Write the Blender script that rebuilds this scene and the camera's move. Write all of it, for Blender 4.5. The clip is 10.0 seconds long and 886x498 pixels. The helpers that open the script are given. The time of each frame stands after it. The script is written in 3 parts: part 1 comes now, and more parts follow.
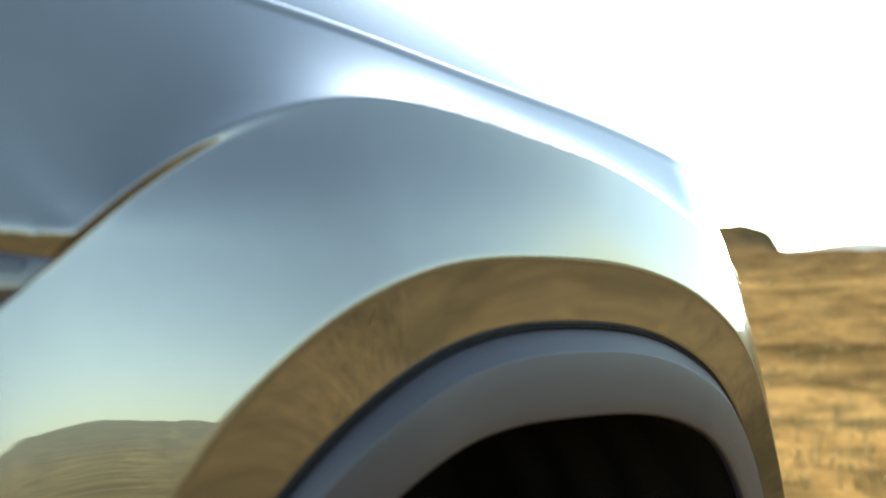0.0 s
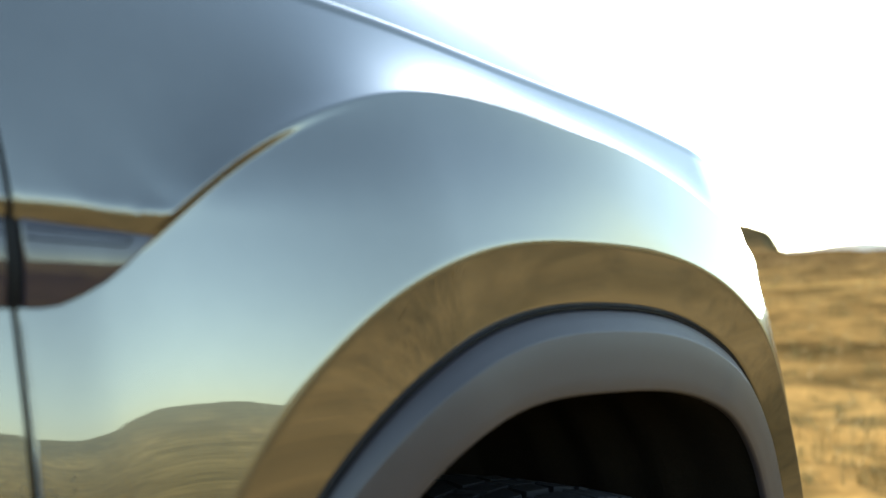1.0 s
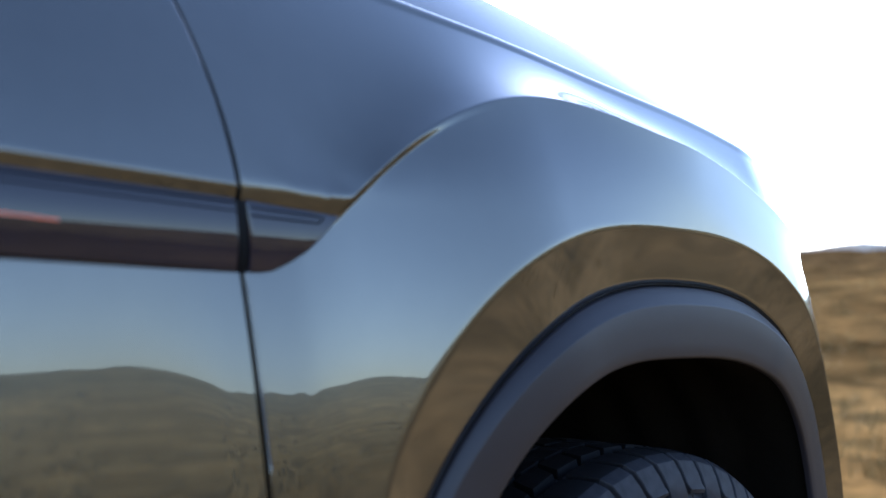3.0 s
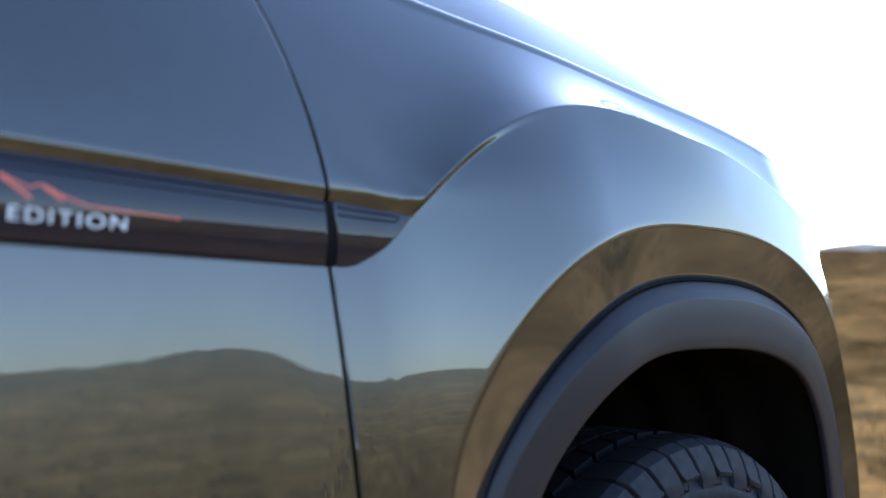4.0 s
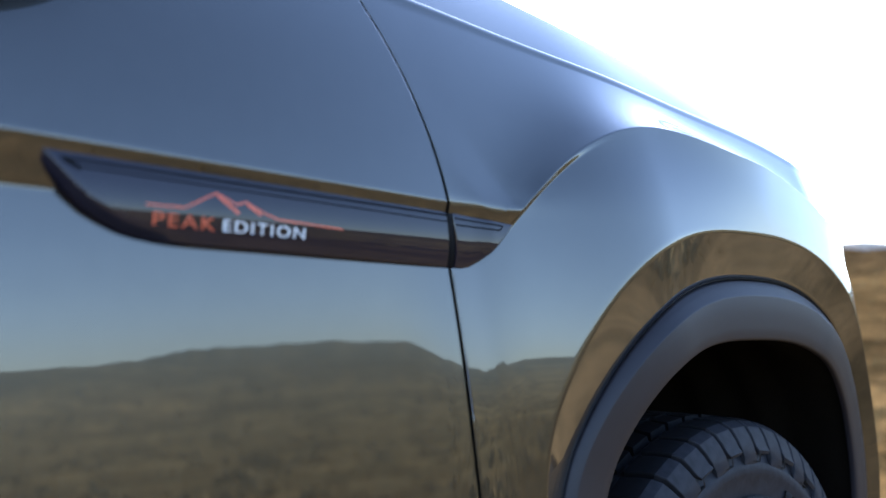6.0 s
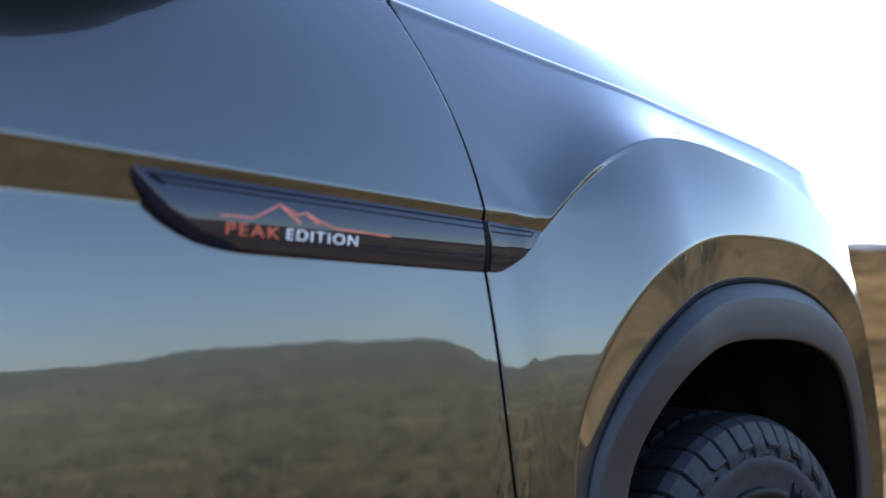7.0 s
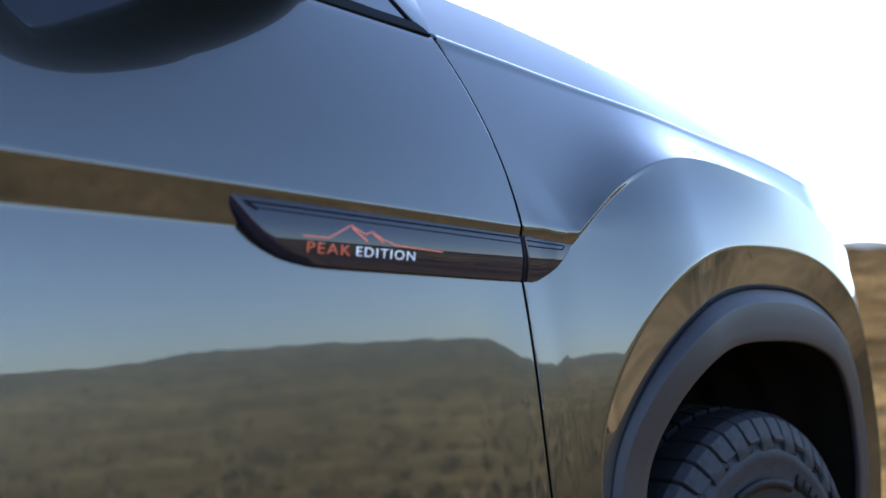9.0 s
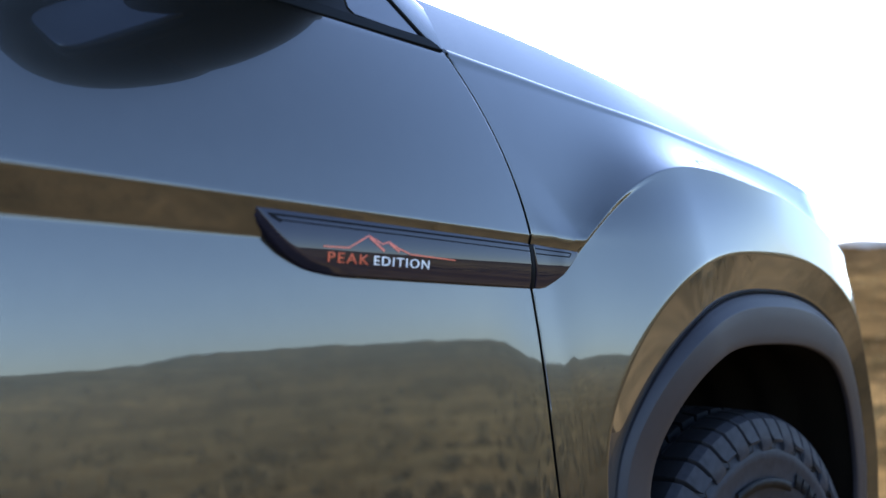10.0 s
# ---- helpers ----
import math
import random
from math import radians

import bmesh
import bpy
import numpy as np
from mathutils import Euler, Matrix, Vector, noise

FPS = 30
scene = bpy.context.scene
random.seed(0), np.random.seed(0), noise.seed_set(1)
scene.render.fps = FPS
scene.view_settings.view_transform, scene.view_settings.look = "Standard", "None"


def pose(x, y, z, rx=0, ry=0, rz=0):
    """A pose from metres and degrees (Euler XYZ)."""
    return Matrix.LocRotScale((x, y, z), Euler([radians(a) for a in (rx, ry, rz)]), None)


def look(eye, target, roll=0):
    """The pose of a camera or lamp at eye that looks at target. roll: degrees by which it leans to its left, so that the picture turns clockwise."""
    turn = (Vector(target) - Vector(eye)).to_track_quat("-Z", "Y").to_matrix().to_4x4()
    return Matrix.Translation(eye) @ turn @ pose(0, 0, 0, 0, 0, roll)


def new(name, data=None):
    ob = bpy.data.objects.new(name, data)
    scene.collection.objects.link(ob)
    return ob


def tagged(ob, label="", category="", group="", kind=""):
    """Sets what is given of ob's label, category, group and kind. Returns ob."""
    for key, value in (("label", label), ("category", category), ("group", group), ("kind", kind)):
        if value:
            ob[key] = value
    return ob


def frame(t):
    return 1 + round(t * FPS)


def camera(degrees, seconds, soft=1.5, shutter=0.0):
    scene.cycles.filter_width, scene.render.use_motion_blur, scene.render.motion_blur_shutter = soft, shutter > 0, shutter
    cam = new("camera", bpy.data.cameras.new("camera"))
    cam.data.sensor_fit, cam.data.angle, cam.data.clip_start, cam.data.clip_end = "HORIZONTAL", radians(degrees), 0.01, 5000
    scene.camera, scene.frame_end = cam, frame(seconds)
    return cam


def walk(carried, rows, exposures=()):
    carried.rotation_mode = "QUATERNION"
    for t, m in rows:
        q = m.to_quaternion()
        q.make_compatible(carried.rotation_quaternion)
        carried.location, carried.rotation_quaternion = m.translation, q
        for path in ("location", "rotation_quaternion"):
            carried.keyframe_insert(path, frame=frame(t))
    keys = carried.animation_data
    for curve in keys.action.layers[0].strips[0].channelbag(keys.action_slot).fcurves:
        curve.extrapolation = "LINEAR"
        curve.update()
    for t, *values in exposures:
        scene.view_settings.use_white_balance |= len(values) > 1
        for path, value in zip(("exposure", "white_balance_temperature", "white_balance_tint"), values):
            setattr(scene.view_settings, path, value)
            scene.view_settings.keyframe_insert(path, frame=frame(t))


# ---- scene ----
import functools

cam = camera(50, 10.0, soft=1.5)
cam.data.dof.use_dof = True
cam.data.dof.focus_distance, cam.data.dof.aperture_fstop = 1.15, 3.7
PATH = [
    (0.0, pose(-0.1489, -0.5275, 0.9308, 94.882, 0, -45.882)),
    (0.5, pose(-0.1803, -0.5328, 0.9216, 94.894, 0, -45.882)),
    (1.0, pose(-0.2151, -0.5375, 0.9128, 94.903, 0, -45.882)),
    (1.5, pose(-0.2526, -0.5420, 0.9045, 94.910, 0, -45.882)),
    (2.0, pose(-0.2924, -0.5463, 0.8970, 94.914, 0, -45.882)),
    (2.5, pose(-0.3340, -0.5508, 0.8903, 94.915, 0, -45.882)),
    (3.0, pose(-0.3768, -0.5555, 0.8846, 94.914, 0, -45.882)),
    (3.5, pose(-0.4202, -0.5606, 0.8798, 94.911, 0, -45.882)),
    (4.0, pose(-0.4637, -0.5663, 0.8759, 94.905, 0, -45.882)),
    (4.5, pose(-0.5069, -0.5727, 0.8729, 94.897, 0, -45.882)),
    (5.0, pose(-0.5491, -0.5798, 0.8707, 94.888, 0, -45.882)),
    (5.5, pose(-0.5899, -0.5876, 0.8693, 94.877, 0, -45.882)),
    (6.0, pose(-0.6289, -0.5963, 0.8685, 94.864, 0, -45.882)),
    (6.5, pose(-0.6657, -0.6056, 0.8683, 94.849, 0, -45.882)),
    (7.0, pose(-0.7001, -0.6156, 0.8687, 94.833, 0, -45.882)),
    (7.5, pose(-0.7318, -0.6260, 0.8695, 94.816, 0, -45.882)),
    (8.0, pose(-0.7606, -0.6368, 0.8707, 94.798, 0, -45.882)),
    (8.5, pose(-0.7866, -0.6476, 0.8724, 94.779, 0, -45.882)),
    (9.0, pose(-0.8097, -0.6582, 0.8746, 94.758, 0, -45.882)),
    (9.5, pose(-0.8301, -0.6681, 0.8774, 94.737, 0, -45.882)),
    (10.0, pose(-0.8481, -0.6770, 0.8808, 94.716, 0, -45.882)),
]
walk(cam, PATH, exposures=[(0.0, 3.5, 9200, 2), (2.0, 3.35, 9000, 2), (2.4, 3.05, 7900, 8), (2.9, 2.63, 6500, 17), (10.0, 2.63, 6500, 17)])

# ---- light ----
SUN_AZ, SUN_EL = 48.0, 19.0   # degrees from +x towards +y, and above the horizon
world = bpy.data.worlds.new("sky")
scene.world = world
world.use_nodes = True
wn = world.node_tree
sky = wn.nodes.new("ShaderNodeTexSky")
sky.sky_type = "NISHITA"
sky.sun_disc = False
sky.sun_elevation = radians(SUN_EL)
sky.sun_rotation = radians(90 - SUN_AZ)
sky.air_density, sky.dust_density, sky.ozone_density = 0.9, 0.7, 2.6
wn.links.new(sky.outputs[0], wn.nodes["Background"].inputs[0])
wn.nodes["Background"].inputs[1].default_value = 0.15
sun = new("sun", bpy.data.lights.new("sun", "SUN"))
sun.data.energy, sun.data.angle, sun.data.color = 4.0, radians(0.53), (1.0, 0.86, 0.66)
a, e = radians(SUN_AZ), radians(SUN_EL)
sun.matrix_world = look((20 * math.cos(a) * math.cos(e), 20 * math.sin(a) * math.cos(e), 20 * math.sin(e)), (0, 0, 0))


# ---- materials ----
def material(name, color, rough=0.5, metal=0.0, coat=0.0, coat_ior=1.5, ior=1.5, bump=0.0, scale=40.0, vary=0.15, detail=6.0):
    """A surface with colour variation at two scales and a fine relief."""
    m = bpy.data.materials.new(name)
    m.use_nodes = True
    n, l = m.node_tree.nodes, m.node_tree.links
    p = n["Principled BSDF"]
    p.inputs["Roughness"].default_value = rough
    p.inputs["Metallic"].default_value = metal
    p.inputs["IOR"].default_value = ior
    p.inputs["Coat Weight"].default_value = coat
    p.inputs["Coat Roughness"].default_value = 0.015
    p.inputs["Coat IOR"].default_value = coat_ior
    tc = n.new("ShaderNodeTexCoord")
    fine = n.new("ShaderNodeTexNoise")
    fine.inputs["Scale"].default_value = scale
    fine.inputs["Detail"].default_value = detail
    broad = n.new("ShaderNodeTexNoise")
    broad.inputs["Scale"].default_value = scale / 14
    broad.inputs["Detail"].default_value = 4
    mix = n.new("ShaderNodeMath")
    mix.operation = "ADD"
    ramp = n.new("ShaderNodeMapRange")
    ramp.inputs[1].default_value, ramp.inputs[2].default_value = 0.6, 1.4
    ramp.inputs[3].default_value, ramp.inputs[4].default_value = 1 - vary, 1 + vary
    col = n.new("ShaderNodeMix")
    col.data_type, col.blend_type = "RGBA", "MULTIPLY"
    col.inputs[0].default_value = 1.0
    col.inputs[6].default_value = (*color, 1)
    l.new(tc.outputs["Object"], fine.inputs["Vector"])
    l.new(tc.outputs["Object"], broad.inputs["Vector"])
    l.new(fine.outputs[0], mix.inputs[0])
    l.new(broad.outputs[0], mix.inputs[1])
    l.new(mix.outputs[0], ramp.inputs[0])
    l.new(ramp.outputs[0], col.inputs[7])
    l.new(col.outputs[2], p.inputs["Base Color"])
    if bump:
        b = n.new("ShaderNodeBump")
        b.inputs["Strength"].default_value = 1.0
        b.inputs["Distance"].default_value = bump
        l.new(fine.outputs[0], b.inputs["Height"])
        l.new(b.outputs[0], p.inputs["Normal"])
    return m


paint = material("car_paint", (0.050, 0.048, 0.042), rough=0.24, metal=0.9, coat=1.0, coat_ior=1.58, scale=900, vary=0.10)
gloss_black = material("gloss_black", (0.010, 0.008, 0.014), rough=0.04, ior=1.45, scale=60, vary=0.2)
cladding_plastic = material("cladding_plastic", (0.013, 0.0112, 0.0145), rough=0.5, ior=1.37, scale=700, bump=0.00015, vary=0.15)
black_plastic = material("black_plastic", (0.003, 0.0035, 0.004), rough=0.45, scale=500, bump=0.0001)
# housing felt in two tones: cavity shade in one, brown glow in the other
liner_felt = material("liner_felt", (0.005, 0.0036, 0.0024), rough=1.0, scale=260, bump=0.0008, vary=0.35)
lit_felt = material("lit_felt", (0.30, 0.20, 0.11), rough=1.0, scale=60, bump=0.0008, vary=0.5)
# one rubber in two tones: housing shade and sky light put into the colour
rubber = material("shaded_rubber", (0.004, 0.0045, 0.006), rough=0.75, scale=180, bump=0.0002, vary=0.3)
lit_rubber = material("lit_rubber", (0.019, 0.020, 0.025), rough=0.58, scale=90, bump=0.0003, vary=0.45)
wheel_paint = material("wheel_paint", (0.025, 0.022, 0.020), rough=0.35, metal=0.6, coat=0.4, scale=120)
red_print = material("red_print", (0.56, 0.095, 0.04), rough=0.3, scale=200)
white_print = material("white_print", (0.72, 0.72, 0.72), rough=0.3, scale=200, vary=0.05)
groove_dark = material("groove_dark", (0.0015, 0.0015, 0.002), rough=0.6, scale=200)
chrome_grey = material("bare_steel", (0.8, 0.82, 0.84), rough=0.03, metal=1.0, scale=30, vary=0.03)
mirror_silver = material("blue_mirror", (0.27, 0.30, 0.36), rough=0.03, metal=1.0, scale=30, vary=0.03)
corner_glass = material("corner_glass", (0.05, 0.050, 0.052), rough=0.15, metal=0.6, coat=1.0, coat_ior=1.5, scale=20, vary=0.1)
tint_glass = material("tinted_glass", (0.012, 0.016, 0.018), rough=0.03, coat=1.0, scale=8, vary=0.2)


def earth_material():
    m = bpy.data.materials.new("dry_earth")
    m.use_nodes = True
    n, l = m.node_tree.nodes, m.node_tree.links
    p = n["Principled BSDF"]
    p.inputs["Roughness"].default_value = 0.95
    p.inputs["Specular IOR Level"].default_value = 0.0
    geo = n.new("ShaderNodeNewGeometry")

    def tex(scale, detail, dist=0.0):
        t = n.new("ShaderNodeTexNoise")
        t.inputs["Scale"].default_value = scale
        t.inputs["Detail"].default_value = detail
        t.inputs["Distortion"].default_value = dist
        l.new(geo.outputs["Position"], t.inputs["Vector"])
        return t

    far, mid, near = tex(0.022, 8, 0.6), tex(0.35, 8, 0.4), tex(9.0, 8)
    # brown ahead of the car; -y ground paler, light for its reflection put in
    sep, side = n.new("ShaderNodeSeparateXYZ"), n.new("ShaderNodeMapRange")
    side.interpolation_type = "SMOOTHSTEP"
    side.inputs[1].default_value, side.inputs[2].default_value = -10.0, -2.0
    side.inputs[3].default_value, side.inputs[4].default_value = 0.85, 0.0
    wob = n.new("ShaderNodeMath")
    wob.operation = "ADD"
    l.new(geo.outputs["Position"], sep.inputs[0])
    l.new(sep.outputs[1], wob.inputs[0])
    l.new(mid.outputs[0], wob.inputs[1])
    l.new(wob.outputs[0], side.inputs[0])
    r1 = n.new("ShaderNodeValToRGB")
    r1.color_ramp.elements[0].position, r1.color_ramp.elements[1].position = 0.36, 0.66
    r1.color_ramp.elements[0].color = (0.070, 0.050, 0.026, 1)
    r1.color_ramp.elements[1].color = (0.190, 0.138, 0.070, 1)
    r2 = n.new("ShaderNodeValToRGB")
    r2.color_ramp.elements[0].position, r2.color_ramp.elements[1].position = 0.38, 0.62
    r2.color_ramp.elements[0].color = (0.62, 0.60, 0.57, 1)
    r2.color_ramp.elements[1].color = (1.28, 1.22, 1.12, 1)
    r3 = n.new("ShaderNodeValToRGB")
    r3.color_ramp.elements[0].position, r3.color_ramp.elements[1].position = 0.3, 0.7
    r3.color_ramp.elements[0].color = (0.78, 0.78, 0.78, 1)
    r3.color_ramp.elements[1].color = (1.12, 1.12, 1.12, 1)
    l.new(far.outputs[0], r1.inputs[0])
    l.new(mid.outputs[0], r2.inputs[0])
    l.new(near.outputs[0], r3.inputs[0])
    pale_side = n.new("ShaderNodeMix")
    pale_side.data_type = "RGBA"
    pale_far, thin = n.new("ShaderNodeMix"), n.new("ShaderNodeMapRange")
    pale_far.data_type = "RGBA"
    pale_far.inputs[6].default_value, pale_far.inputs[7].default_value = (0.29, 0.262, 0.148, 1), (0.122, 0.120, 0.074, 1)
    l.new(pale_far.outputs[2], pale_side.inputs[7])
    l.new(side.outputs[0], pale_side.inputs[0])
    # ridge darkened with distance: its backlit shade is put into the colour
    dist, far_map = n.new("ShaderNodeVectorMath"), n.new("ShaderNodeMapRange")
    dist.operation = "LENGTH"
    l.new(geo.outputs["Position"], dist.inputs[0])
    far_map.inputs[1].default_value, far_map.inputs[2].default_value = 28.0, 75.0
    far_map.inputs[3].default_value, far_map.inputs[4].default_value = 0.0, 0.92
    l.new(dist.outputs["Value"], far_map.inputs[0])
    thin.interpolation_type = "SMOOTHSTEP"
    thin.inputs[1].default_value, thin.inputs[2].default_value = 22.0, 90.0
    l.new(dist.outputs["Value"], thin.inputs[0])
    l.new(thin.outputs[0], pale_far.inputs[0])
    ridge_shade = n.new("ShaderNodeMix")
    ridge_shade.data_type = "RGBA"
    ridge_shade.inputs[7].default_value = (0.048, 0.036, 0.022, 1)
    l.new(far_map.outputs[0], ridge_shade.inputs[0])
    l.new(r1.outputs[0], ridge_shade.inputs[6])
    # olive-grey ground beside the car, darkened: shade put into the colour
    near_shade, beside = n.new("ShaderNodeMix"), n.new("ShaderNodeMapRange")
    near_shade.data_type = "RGBA"
    near_shade.inputs[7].default_value = (0.130, 0.110, 0.073, 1)
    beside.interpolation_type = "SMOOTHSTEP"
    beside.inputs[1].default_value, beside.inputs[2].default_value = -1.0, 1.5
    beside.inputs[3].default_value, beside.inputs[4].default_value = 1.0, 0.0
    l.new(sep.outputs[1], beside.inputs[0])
    l.new(beside.outputs[0], near_shade.inputs[0])
    l.new(ridge_shade.outputs[2], near_shade.inputs[6])
    l.new(near_shade.outputs[2], pale_side.inputs[6])
    # blue-grey haze painted into the colour of the far mountains
    far_haze, haze_map = n.new("ShaderNodeMix"), n.new("ShaderNodeMapRange")
    far_haze.data_type = "RGBA"
    far_haze.inputs[7].default_value = (0.16, 0.19, 0.23, 1)
    haze_map.inputs[1].default_value, haze_map.inputs[2].default_value = 900.0, 1300.0
    l.new(dist.outputs["Value"], haze_map.inputs[0])
    l.new(haze_map.outputs[0], far_haze.inputs[0])
    l.new(pale_side.outputs[2], far_haze.inputs[6])
    # pale and dark belts by distance: sunlit strips put into the colour
    belt, sway, r4 = n.new("ShaderNodeTexNoise"), n.new("ShaderNodeMath"), n.new("ShaderNodeValToRGB")
    belt.noise_dimensions = "1D"
    belt.inputs["Scale"].default_value, belt.inputs["Detail"].default_value = 0.16, 4
    sway.operation, sway.inputs[1].default_value = "MULTIPLY_ADD", 16.0
    l.new(far.outputs[0], sway.inputs[0])
    l.new(dist.outputs["Value"], sway.inputs[2])
    l.new(sway.outputs[0], belt.inputs["W"])
    r4.color_ramp.elements[0].position, r4.color_ramp.elements[1].position = 0.36, 0.62
    r4.color_ramp.elements[0].color = (0.84, 0.83, 0.80, 1)
    r4.color_ramp.elements[1].color = (1.14, 1.11, 1.05, 1)
    l.new(belt.outputs[0], r4.inputs[0])
    # clumps of pale grass and darker weeds
    clump, r5 = tex(1.1, 5, 1.2), n.new("ShaderNodeValToRGB")
    r5.color_ramp.elements[0].position, r5.color_ramp.elements[1].position = 0.40, 0.60
    r5.color_ramp.elements[0].color = (0.66, 0.68, 0.66, 1)
    r5.color_ramp.elements[1].color = (1.30, 1.24, 1.14, 1)
    l.new(clump.outputs[0], r5.inputs[0])
    m0, m1, m2, m3 = n.new("ShaderNodeMix"), n.new("ShaderNodeMix"), n.new("ShaderNodeMix"), n.new("ShaderNodeMix")
    for q, x, y in ((m3, far_haze.outputs[2], r5.outputs[0]), (m0, m3.outputs[2], r4.outputs[0]), (m1, m0.outputs[2], r2.outputs[0]), (m2, m1.outputs[2], r3.outputs[0])):
        q.data_type, q.blend_type = "RGBA", "MULTIPLY"
        q.inputs[0].default_value = 1.0
        l.new(x, q.inputs[6])
        l.new(y, q.inputs[7])
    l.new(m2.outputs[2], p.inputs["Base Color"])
    b = n.new("ShaderNodeBump")
    b.inputs["Distance"].default_value = 0.02
    l.new(near.outputs[0], b.inputs["Height"])
    l.new(b.outputs[0], p.inputs["Normal"])
    return m


earth = earth_material()
straw = material("dry_grass", (0.13, 0.092, 0.034), rough=0.8, scale=3.0, vary=0.4)
sage = material("sagebrush", (0.16, 0.145, 0.085), rough=0.8, scale=4.0, vary=0.4)
for m in (straw, sage, groove_dark, liner_felt, lit_felt, black_plastic, rubber, lit_rubber):
    m.node_tree.nodes["Principled BSDF"].inputs["Specular IOR Level"].default_value = 0.1


# ---- builders ----
def sst(a, b, x):
    t = min(1.0, max(0.0, (x - a) / (b - a)))
    return t * t * (3 - 2 * t)


def part(name, bm, mat, parent=None, label="", smooth=True):
    """Links a bmesh as one mesh object under a thing or part."""
    me = bpy.data.meshes.new(name)
    bm.to_mesh(me)
    bm.free()
    me.materials.append(mat)
    me.polygons.foreach_set("use_smooth", [smooth] * len(me.polygons))
    ob = new(name, me)
    ob.parent = parent
    if label:
        tagged(ob, label)
    return ob


def sheet(rows, closed=False, flip=False):
    """A bmesh skinned through rows of points."""
    bm = bmesh.new()
    vs = [[bm.verts.new(p) for p in row] for row in rows]
    for r0, r1 in zip(vs, vs[1:]):
        n = len(r0)
        for i in range(n if closed else n - 1):
            j = (i + 1) % n
            q = (r0[i], r0[j], r1[j], r1[i])
            bm.faces.new(q[::-1] if flip else q)
    return bm


def box(bm, c, s, bevel=0.0, m=None):
    """Adds a bevelled box with centre c and size s."""
    r = bmesh.ops.create_cube(bm, size=1, matrix=(m or Matrix()) @ Matrix.Translation(c) @ Matrix.Diagonal((*s, 1)))
    if bevel:
        ed = list({e for v in r["verts"] for e in v.link_edges})
        bmesh.ops.bevel(bm, geom=ed, offset=bevel, segments=2, affect="EDGES", profile=0.6)
    return bm


def lathe(profile, steps, centre):
    """Turns rows of (radius, y) about an axis along y."""
    cx, cy, cz = centre
    rows = []
    for r, y in profile:
        rows.append([(cx + r * math.cos(2 * math.pi * k / steps), cy + y, cz + r * math.sin(2 * math.pi * k / steps)) for k in range(steps)])
    return sheet(rows, closed=True)


# ---- ground ----
def hill_elevation(az):
    """Degrees by which the hills stand above the horizon, by direction from +x."""
    e = 5.0 - 0.8 * sst(0, -20, az) + 0.5 * noise.noise((az * 0.06, 3.1, 0)) + 0.35 * noise.noise((az * 0.25, 7.7, 0)) + 0.12 * noise.noise((az * 0.9, 1.7, 0))
    e += (1.55 + 0.14 * math.sin(az * 2.1 + 1.0)) * sst(23.4, 25.8, az) * sst(33, 29, az)
    e += 0.16 * noise.noise((az * 1.3, 5.5, 0)) + 0.10 * noise.noise((az * 2.9, 6.5, 0))
    e -= 1.8 * sst(-54, -74, az)
    m = sst(25.0, 23.6, az) * sst(4, 12, az)
    e += (4.2 + 0.06 * noise.noise((az * 0.9, 1.7, 0)) - e) * m
    return e


def ground_height(x, y):
    d = math.hypot(x, y)
    az = math.degrees(math.atan2(y, x))
    h = 0.0
    if d > 4:
        h += 0.05 * min(1, (d - 4) / 8) * noise.fractal((x * 0.3, y * 0.3, 0), 1.0, 2.0, 4)
    if d > 15:
        h += 0.6 * sst(15, 60, d) * noise.fractal((x * 0.03, y * 0.03, 5), 1.0, 2.0, 5)
    front = sst(60, 45, az) * sst(-8, 6, az)
    lift = 6.4 * sst(22, 110, d) * (1 - front) + 0.092 * max(0.0, min(d, 110) - 9) * front
    h += lift + 0.9 * sst(12, 60, d) * (1 - sst(120, 150, d)) * noise.fractal((x * 0.045, y * 0.045, 9), 1.0, 2.0, 5)
    h += sst(100, 152, d) * (152 * math.tan(radians(hill_elevation(az))) - lift)
    h += sst(500, 2600, d) * (0.6 + 0.4 * sst(2, 12, az) * sst(40, 28, az)) * 2600 * math.tan(radians(4.3 + 0.12 * noise.noise((az * 0.5, 4.4, 0)) + 0.32 * math.exp(-((az - 20.4) / 1.8) ** 2))) - sst(180, 500, d) * 10
    return h


def ground():
    radii = [0.0] + [0.6 * 1.052 ** k for k in range(170)]
    steps = 1080
    bm = bmesh.new()
    rings = []
    for r in radii[1:]:
        ring = []
        for k in range(steps):
            t = 2 * math.pi * k / steps
            x, y = r * math.cos(t), r * math.sin(t)
            ring.append(bm.verts.new((x, y, ground_height(x, y))))
        rings.append(ring)
    mid = bm.verts.new((0, 0, 0))
    for k in range(steps):
        bm.faces.new((mid, rings[0][k], rings[0][(k + 1) % steps]))
    for a, b in zip(rings, rings[1:]):
        for k in range(steps):
            j = (k + 1) % steps
            bm.faces.new((a[k], b[k], b[j], a[j]))
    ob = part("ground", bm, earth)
    tagged(ob, "dry tan earth with sunburnt grass, rising to bare hills", "ground", kind="structure")


ground()


# ---- the car ----
AX, AZ = 0.565, 0.368     # front axle
QX, QZ = 0.54, 0.455                 # centre of the wheel arch
ZC = 0.985                           # shoulder crease
MID = 0.97                           # the car's middle plane

car = new("car")
tagged(car, "grey metallic car with dark arch cladding on dry earth", "car")


